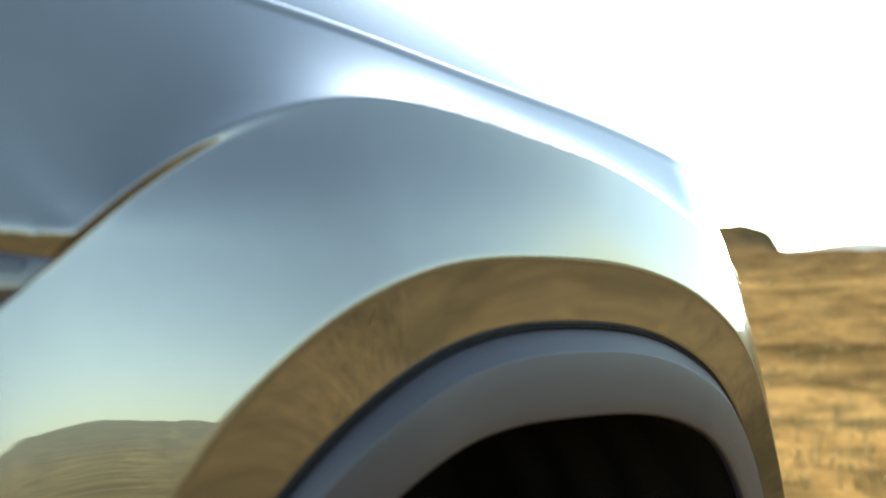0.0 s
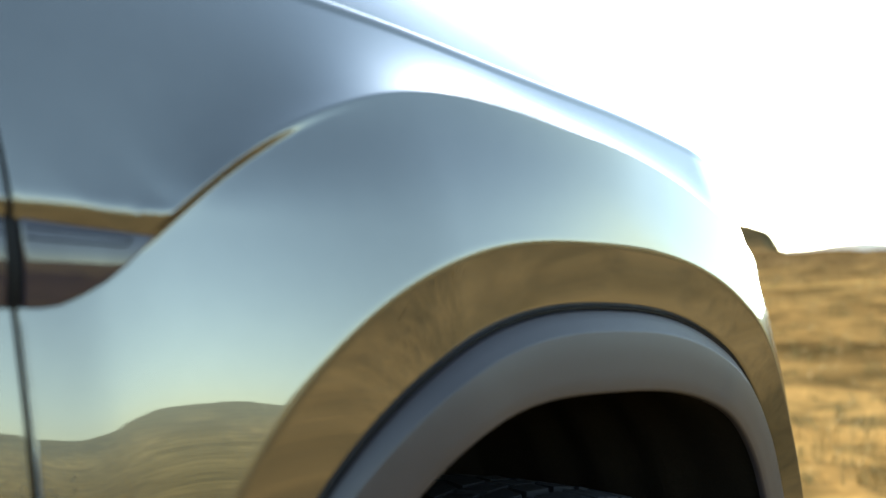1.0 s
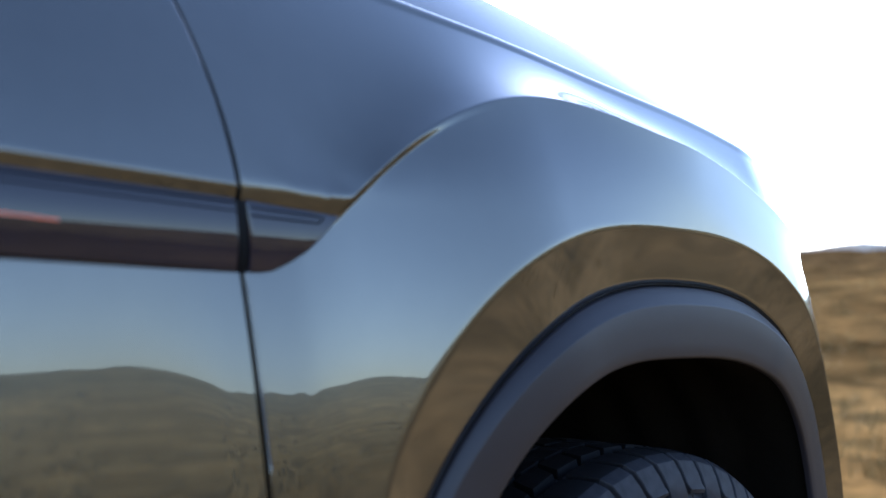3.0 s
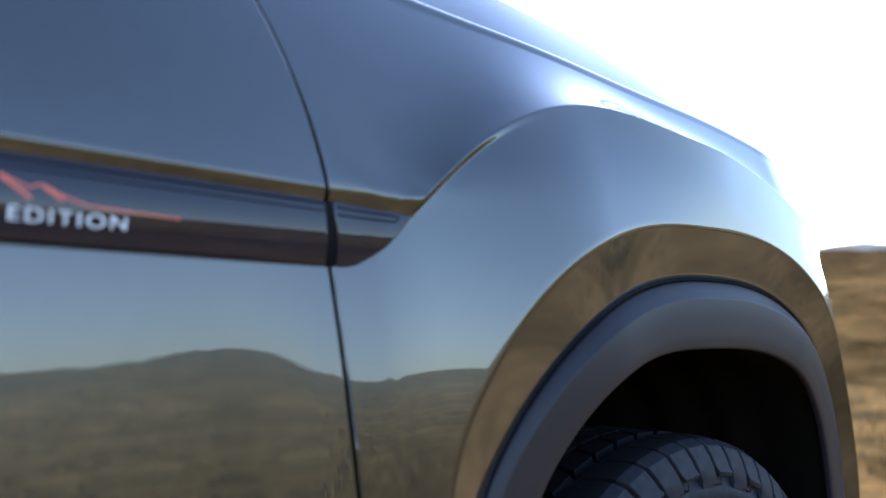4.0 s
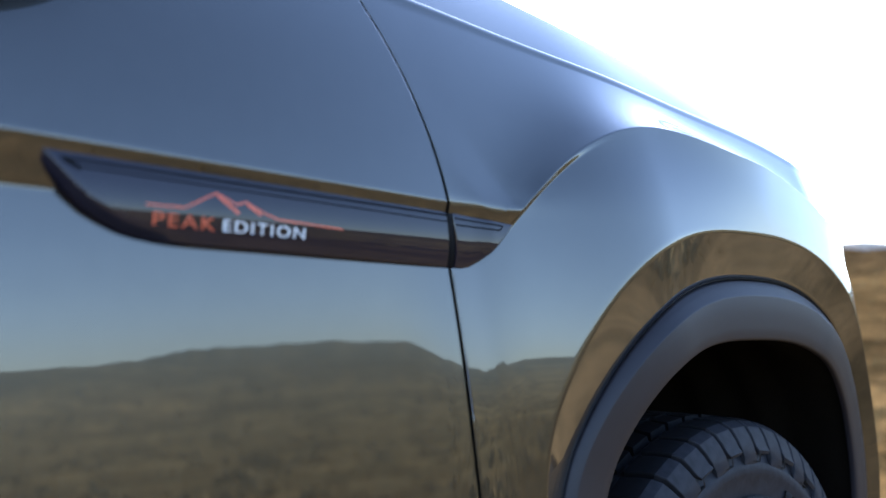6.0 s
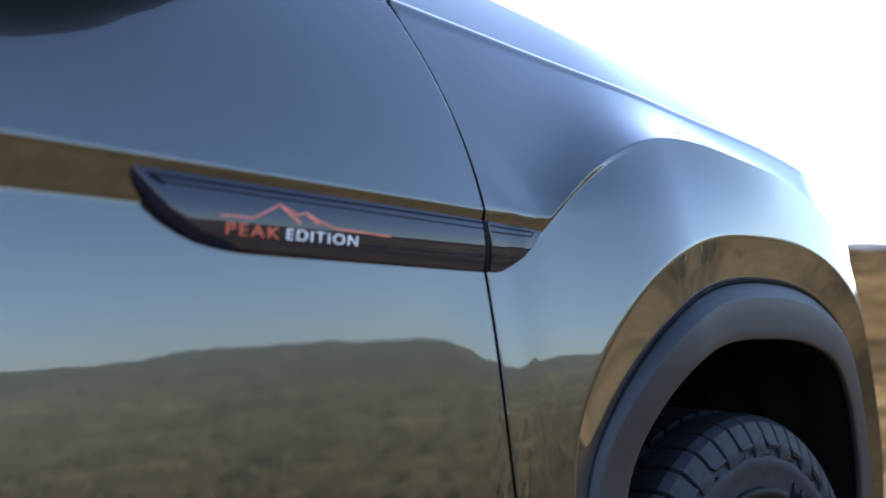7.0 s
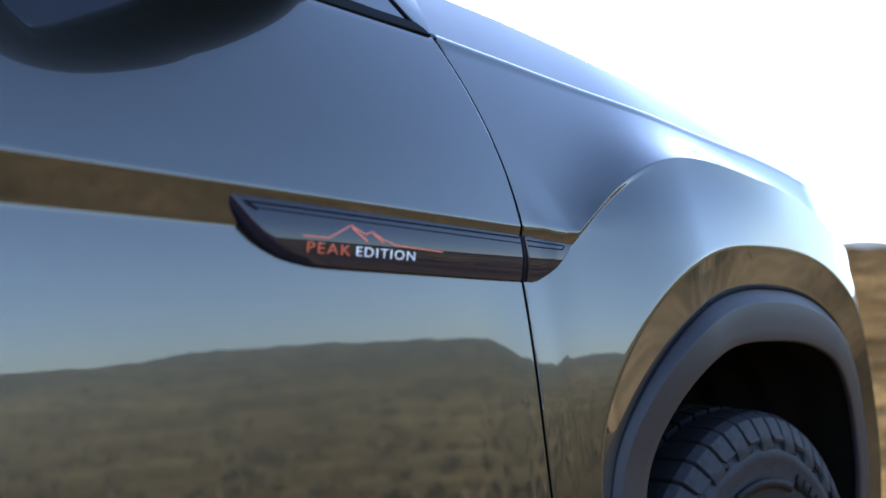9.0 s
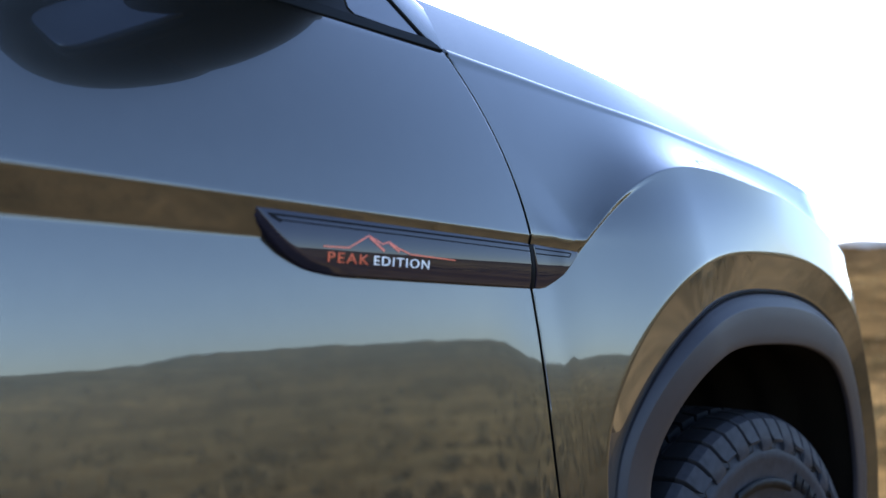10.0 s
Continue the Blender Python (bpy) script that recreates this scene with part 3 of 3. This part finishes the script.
def shoulder_lug(long):
    """A block that wraps from the tread on to the sidewall."""
    line = ((0.372, 0.056), (0.3715, 0.036), (0.370, 0.021), (0.366, 0.013), (0.356, 0.007), (0.345, 0.002), (0.332 if long else 0.340, -0.002), (0.322 if long else 0.336, -0.004))
    rows = []
    for i, (r, y) in enumerate(line):
        l = (0.0385, 0.0385, 0.038, 0.0375, 0.0365, 0.035, 0.034, 0.032)[i] * (1.0 if long else 0.95)
        out = (0.010, 0.010, 0.0095, 0.009, 0.008, 0.0065, 0.005, 0.0)[i]
        nr, ny = ((1, 0), (1, -0.08), (0.92, -0.4), (0.55, -0.83), (0.3, -0.95), (0.2, -0.98), (0.1, -1), (0.1, -1))[i]
        sk = 0.0035 * (i - 3)
        q = [sk - l / 2, sk - l * 0.492, sk - l * 0.465, sk + l * 0.465, sk + l * 0.492, sk + l / 2]
        d = [-0.25, 0.85, 1.0, 1.0, 0.85, -0.25]
        rows.append([(a, y + ny * out * e, r + nr * out * e) for a, e in zip(q, d)])
    bm = sheet(rows)
    me = bpy.data.meshes.new("shoulder_lug")
    bm.to_mesh(me)
    bm.free()
    me.polygons.foreach_set("use_smooth", [True] * len(me.polygons))
    me.set_sharp_from_angle(angle=radians(28))
    me.materials.append(lit_rubber)
    me.materials.append(rubber)
    # tread rows get the shaded tone, sidewall rows the sky-lit one
    me.polygons.foreach_set("material_index", [1 if k < 10 else 0 for k in range(len(me.polygons))])
    return me


LUGS = 54
lugs = (shoulder_lug(True), shoulder_lug(False))
for k in range(LUGS):
    t = 2 * math.pi * k / LUGS
    m = Matrix.Translation((AX, 0.008, AZ)) @ Matrix.Rotation(t, 4, "Y")
    ob = new("shoulder_lug", lugs[k % 2])
    ob.parent, ob.matrix_basis = tyre, m
blocks = (tread_block(0.035, 0.038, 0.005), tread_block(0.034, 0.035, -0.006), tread_block(0.035, 0.038, 0.006), tread_block(0.044, 0.038, -0.004))
for row, y in enumerate((0.088, 0.126, 0.164, 0.206)):
    for k in range(LUGS):
        m = Matrix.Translation((AX, 0.008, AZ)) @ Matrix.Rotation(2 * math.pi * (k + 0.37 * row) / LUGS, 4, "Y") @ Matrix.Translation((0, y, 0.372 if row < 3 else 0.369))
        ob = new("tread_block", blocks[row])
        ob.parent, ob.matrix_basis = tyre, m


def sidewall_bar(r0, r1, t0, t1):
    rows = []
    for r, y in ((r0, -0.001), (r0, -0.0052), (r1, -0.0052), (r1, -0.001)):
        rows.append([(AX + r * math.cos(radians(t0 + (t1 - t0) * k / 6)), 0.008 + y, AZ + r * math.sin(radians(t0 + (t1 - t0) * k / 6))) for k in range(7)])
    return sheet(rows)


for k, (t0, t1) in enumerate(((67, 63), (61.5, 58), (56.5, 53), (51.5, 48.5), (47, 44.5), (43, 40), (38.5, 35.5), (34, 31.5), (30, 27))):
    part("raised_mark", sidewall_bar(0.277 + 0.002 * (k % 2), 0.299, t0, t1), rubber, tyre, "raised sidewall mark")
part("rim_guard", sidewall_bar(0.266, 0.281, 108, 70), groove_dark, tyre, "dark raised sidewall band")

# raised black bars drawn for notches, the notch shade put into their colour
for k in range(27):
    t0 = 360 * k / 27 + 3
    part("notch_bar", sidewall_bar(0.326, 0.341, t0, t0 + 0.45), groove_dark, tyre)
    part("notch_bar", sidewall_bar(0.3255, 0.3272, t0, t0 + 3.6), groove_dark, tyre)

rim_prof = [(0.236, 0.034), (0.238, 0.018), (0.232, 0.012), (0.224, 0.020), (0.214, 0.050), (0.205, 0.110), (0.205, 0.22)]
rim = part("rim", lathe(rim_prof, 96, (AX, 0.010, AZ)), wheel_paint, wheel, "dark painted alloy rim")
for k in range(10):
    t = 2 * math.pi * (k // 2) / 5 + (0.16 if k % 2 else -0.16) + 0.9
    bm = box(bmesh.new(), (0.135, 0.045, 0), (0.170, 0.030, 0.030), 0.006, Matrix.Translation((AX, 0, AZ)) @ Matrix.Rotation(t, 4, "Y"))
    part("spoke", bm, wheel_paint, rim)
part("hub", lathe([(0.001, 0.025), (0.045, 0.027), (0.062, 0.034), (0.068, 0.06), (0.068, 0.2)], 40, (AX, 0, AZ)), wheel_paint, rim)
part("brake_disc", lathe([(0.06, 0.14), (0.165, 0.14), (0.165, 0.165), (0.06, 0.165)], 60, (AX, 0, AZ)), chrome_grey, wheel)


# ---- glasshouse, mirror and the closed rest of the body ----
def slab(corners, thick, mat, name, parent, label="", smooth=False):
    """A plate through four or more corners, thickened along its normal, with softened edges."""
    bm = bmesh.new()
    vs = [bm.verts.new(c) for c in corners]
    f = bm.faces.new(vs)
    bm.normal_update()
    n = f.normal.copy()
    if n.dot(Vector((0, -1, 0.5))) < 0:
        n = -n
    r = bmesh.ops.extrude_face_region(bm, geom=[f])
    bmesh.ops.translate(bm, verts=[v for v in r["geom"] if isinstance(v, bmesh.types.BMVert)], vec=-n * thick)
    bmesh.ops.recalc_face_normals(bm, faces=bm.faces)
    bmesh.ops.bevel(bm, geom=list(bm.edges), offset=min(0.002, thick / 3), segments=2, affect="EDGES")
    return part(name, bm, mat, parent, label, smooth)


BELT = 1.206
# belt strip along the foot of the side window
slab(((-0.0745, 0.0672, BELT - 0.0098), (-1.08, 0.0665, BELT - 0.006), (-1.08, 0.0705, BELT + 0.012), (-0.100, 0.0705, BELT + 0.0035), (-0.088, 0.0695, BELT - 0.001)), 0.02, black_plastic, "belt_strip", front_door, "black window belt strip")
# small fixed pane ahead of the mirror, and the black sail that carries the mirror
slab(((-0.104, 0.0770, 1.2085), (-0.208, 0.0745, 1.2105), (-0.2165, 0.0765, 1.218), (-0.2165, 0.1175, 1.306), (-0.1413, 0.0930, 1.2475)), 0.006, corner_glass, "quarter_pane", front_door, "small smoky grey fixed corner pane")
slab(((-0.208, 0.0725, 1.2085), (-0.430, 0.0725, 1.2085), (-0.430, 0.165, 1.425), (-0.300, 0.136, 1.350), (-0.2160, 0.1165, 1.305), (-0.2160, 0.0760, 1.216)), 0.012, black_plastic, "mirror_sail", front_door, "black sail panel under the mirror foot")
slab(((-0.432, 0.084, BELT + 0.016), (-1.08, 0.084, BELT + 0.045), (-1.02, 0.265, 1.66), (-0.80, 0.265, 1.65), (-0.432, 0.150, BELT + 0.200)), 0.006, tint_glass, "side_window", front_door, "dark tinted side window")


def pillar_foot(s):
    """The pillar's lower edge: steep behind its foot, then straight."""
    return Vector([float(np.interp(s, (0, 0.06, 0.13, 0.22, 1), c)) for c in ((-0.072, -0.102, -0.1413, -0.20, -0.80), (0.0740, 0.0788, 0.0945, 0.113, 0.262), (1.1955, 1.2106, 1.2489, 1.295, 1.645))])


def pillar():
    """The foot of the windscreen pillar, which runs on from the hood's flank."""
    rows = []
    for k in range(51):
        s = k / 50
        lo = pillar_foot(s)
        hi = Vector((-0.07, 0.112, 1.262)).lerp(Vector((-0.74, 0.295, 1.735)), s)
        row = [lo + Vector((0, 0.004, -0.03)), lo + Vector((0, 0.002, 0.0))]
        for q in range(1, 17):
            v = q / 16
            p = lo.lerp(hi, v)
            row.append(p + Vector((0, -0.002, 0.001)) * (4 * v * (1 - v)))
        row.append(hi + Vector((0, 0.03, 0.001)))
        rows.append(row)
    return part("windscreen_pillar", sheet(rows), paint, car, "grey metallic windscreen pillar")


def pillar_seal():
    rows = []
    for k in range(34):
        p = pillar_foot(0.01 + 0.33 * k / 33)
        rows.append([p + Vector(d) for d in ((-0.0014, 0.003, -0.0016), (-0.0012, -0.003, -0.0014), (0, -0.0036, 0), (0.0012, -0.003, 0.0012), (0.0014, 0.003, 0.0014))])
    return part("pillar_seal", sheet(rows), black_plastic, front_door, "black rubber seal along the pillar")


pillar()
pillar_seal()


def superform(centre, size, n=2.6, rings=24, steps=40, taper=0.0):
    """A rounded block: a superellipsoid, narrower on one end by taper."""
    rows = []
    for i in range(rings + 1):
        v = -math.pi / 2 + math.pi * i / rings
        row = []
        for k in range(steps):
            u = 2 * math.pi * k / steps
            f = lambda c: math.copysign(abs(c) ** (2 / n), c)
            x, y, z = f(math.cos(v)) * f(math.cos(u)), f(math.cos(v)) * f(math.sin(u)), f(math.sin(v))
            q = 1 + taper * y
            row.append((centre[0] + size[0] / 2 * x * q, centre[1] + size[1] / 2 * y, centre[2] + size[2] / 2 * z * q))
        rows.append(row)
    return sheet(rows, closed=True)


MIRROR = Matrix.Translation((-0.339, -0.137, 1.400)) @ Matrix.Rotation(radians(-47.8), 4, "Z") @ Matrix.Rotation(radians(-2.6), 4, "X")
FOOT = Matrix.Translation((-0.265, 0.0, 1.332)) @ Matrix.Rotation(radians(-27.5), 4, "Z") @ Matrix.Rotation(radians(-5), 4, "X")


def placed(bm, m):
    bm.transform(m)
    return bm


mirror = part("side_mirror", placed(superform((0, 0, 0), (0.178, 0.28, 0.207), 2.5), MIRROR), black_plastic, car, "black door mirror on a short foot")
part("mirror_foot", placed(superform((0, -0.025, 0.001), (0.160, 0.31, 0.105), 2.5), FOOT), black_plastic, mirror, "black mirror foot")
GLASS = MIRROR @ Matrix.Translation((-0.084, 0.024, -0.066)) @ Matrix.Rotation(radians(14), 4, "X")
part("mirror_bezel", placed(superform((0.011, 0, 0), (0.026, 0.200, 0.112), 4.0), GLASS), black_plastic, mirror, "black bezel round the mirror glass")
part("mirror_glass", placed(superform((0, 0, 0), (0.008, 0.188, 0.100), 4.5), GLASS), mirror_silver, mirror, "dark blue-tinted mirror glass")


def shell():
    """Rear and far flank, tail and roof, closed and plain."""
    rows = []
    prof = ((0.40, 0.05), (0.62, 0.0), (0.86, 0.0), (0.985, 0.002), (1.20, 0.075), (1.24, 0.09), (1.50, 0.20), (1.68, 0.28), (1.745, 0.42), (1.76, 0.70), (1.765, MID))
    for x in (-3.62, -3.55, -3.2, -2.6, -2.0, -1.5, -1.14):
        k = sst(-3.35, -3.62, x)
        right = [(x + (0.25 * k * (z - 0.9) if z > 1.2 else 0), y + 0.10 * k, z - 0.03 * k) for z, y in prof]
        rows.append(right + [(a, 2 * MID - b, c) for a, b, c in right[-2::-1]])
    end = [[(p[0] + 0.01, p[1] + (MID - p[1]) * 0.98, p[2]) for p in rows[0]]]
    return part("rear_body", sheet(end + rows), paint, car, "grey metallic rear body and roof")


shell()
slab(((-0.80, 0.27, 1.66), (-1.14, 0.28, 1.68), (-1.14, 2 * MID - 0.28, 1.68), (-0.80, 2 * MID - 0.27, 1.66)), 0.05, paint, "roof_panel", car, "grey metallic front roof")
slab(((-0.16, 0.20, 1.25), (-0.16, 2 * MID - 0.20, 1.25), (-0.80, 2 * MID - 0.31, 1.70), (-0.80, 0.31, 1.70)), 0.006, tint_glass, "windscreen", car, "dark raked windscreen")
slab(((-0.12, 0.13, 0.80), (-1.13, 0.13, 0.80), (-1.13, 0.13, 1.24), (-0.34, 0.13, 1.235), (-0.12, 0.13, 1.15)), 0.02, black_plastic, "door_inner", front_door, "black inner door lining")
slab(((-0.09, 0.20, 1.225), (-0.09, 2 * MID - 0.20, 1.225), (-0.18, 2 * MID - 0.20, 1.245), (-0.18, 0.20, 1.245)), 0.02, black_plastic, "cowl", car, "black cowl under the windscreen")
# far flank, underbody and front of the car
slab(((1.05, 2 * MID - 0.02, 0.40), (-1.14, 2 * MID - 0.02, 0.40), (-1.14, 2 * MID - 0.02, 1.0), (-1.14, 2 * MID - 0.075, 1.2), (-0.1, 2 * MID - 0.075, 1.2), (1.05, 2 * MID - 0.09, 1.10)), 0.03, paint, "far_flank", car)
slab(((0.10, 0.06, 0.36), (0.10, 2 * MID - 0.06, 0.36), (-3.5, 2 * MID - 0.06, 0.36), (-3.5, 0.06, 0.36)), 0.05, black_plastic, "underbody", car, "black underbody")


def front_end():
    rows = []
    for z, d in ((0.22, 0.06), (0.34, 0.0), (0.60, 0.0), (0.80, 0.015), (0.95, 0.03), (1.06, 0.06), (1.095, 0.12), (1.105, 0.24), (1.105, 0.36)):
        row = []
        for k in range(41):
            q = -1 + k / 20
            y = MID + (MID - 0.30) * q
            row.append((1.10 + 0.30 * (1 - abs(q) ** 2.6) - d, y, z))
        rows.append(row)
    return part("front_bumper", sheet(rows), paint, car, "grey metallic front end")


front_end()
for x, y in ((AX, 2 * MID - 0.135), (-2.415, 0.135), (-2.415, 2 * MID - 0.135)):
    far = new("wheel")
    far.parent = car
    part("tyre", lathe([(0.22, -0.10), (0.25, -0.125), (0.30, -0.13), (0.355, -0.12), (0.38, -0.09), (0.383, 0), (0.38, 0.09), (0.355, 0.12), (0.30, 0.13), (0.25, 0.125), (0.22, 0.10)], 64, (x, y, AZ)), rubber, far)
    part("rim", lathe([(0.001, -0.09), (0.07, -0.095), (0.10, -0.08), (0.20, -0.085), (0.235, -0.105), (0.235, 0.10)], 64, (x, y, AZ)), wheel_paint, far)


# ---- plants ----
def scatter(name, mat, count, label, seed, blade, share):
    rng = random.Random(seed)
    verts, faces = [], []
    for _ in range(count):
        d = 6 + 80 * rng.random() ** 1.3
        az = rng.uniform(-85, -5) if rng.random() < share else rng.uniform(12, 34)
        if blade is tuft and rng.random() < 0.07:
            d, az = 1.6 + 5.5 * rng.random(), rng.uniform(-150, -8)
        x, y = d * math.cos(radians(az)), d * math.sin(radians(az)) - 0.4
        if y > -1.5 and d < 6:
            continue
        z = ground_height(x, y)
        blade(rng, verts, faces, x, y, z, d)
    me = bpy.data.meshes.new(name)
    me.from_pydata(verts, [], faces)
    me.materials.append(mat)
    ob = new(name, me)
    tagged(ob, label, "plants", kind="stuff")


def tuft(rng, verts, faces, x, y, z, d):
    for _ in range(9):
        a, h, w = rng.uniform(0, 6.28), rng.uniform(0.05, 0.16), rng.uniform(0.003, 0.008) * (1 + d * 0.05)
        bx, by = x + rng.gauss(0, 0.06), y + rng.gauss(0, 0.06)
        lx, ly = math.cos(a) * h * 0.6, math.sin(a) * h * 0.6
        n = len(verts)
        verts += [(bx - w * ly / h, by + w * lx / h, z - 0.01), (bx + w * ly / h, by - w * lx / h, z - 0.01), (bx + lx, by + ly, z + h)]
        faces.append((n, n + 1, n + 2))


def bush(rng, verts, faces, x, y, z, d):
    s = rng.uniform(0.10, 0.30)
    for _ in range(46):
        u, v, r = rng.uniform(0, 6.28), rng.uniform(0.0, 1.0), s * rng.uniform(0.5, 1.0)
        c = math.sqrt(1 - v * v)
        px, py, pz = x + r * c * math.cos(u), y + r * c * math.sin(u), z + r * v * 0.8
        q = 0.10 * s + 0.03
        n = len(verts)
        verts += [(px + rng.gauss(0, q), py + rng.gauss(0, q), pz + rng.gauss(0, q)) for _ in range(3)]
        faces.append((n, n + 1, n + 2))


scatter("dry_grass", straw, 6000, "scattered tufts of dry golden grass", 3, tuft, 0.8)
scatter("sagebrush", sage, 520, "low dark sagebrush clumps on dry earth", 5, bush, 1.0)
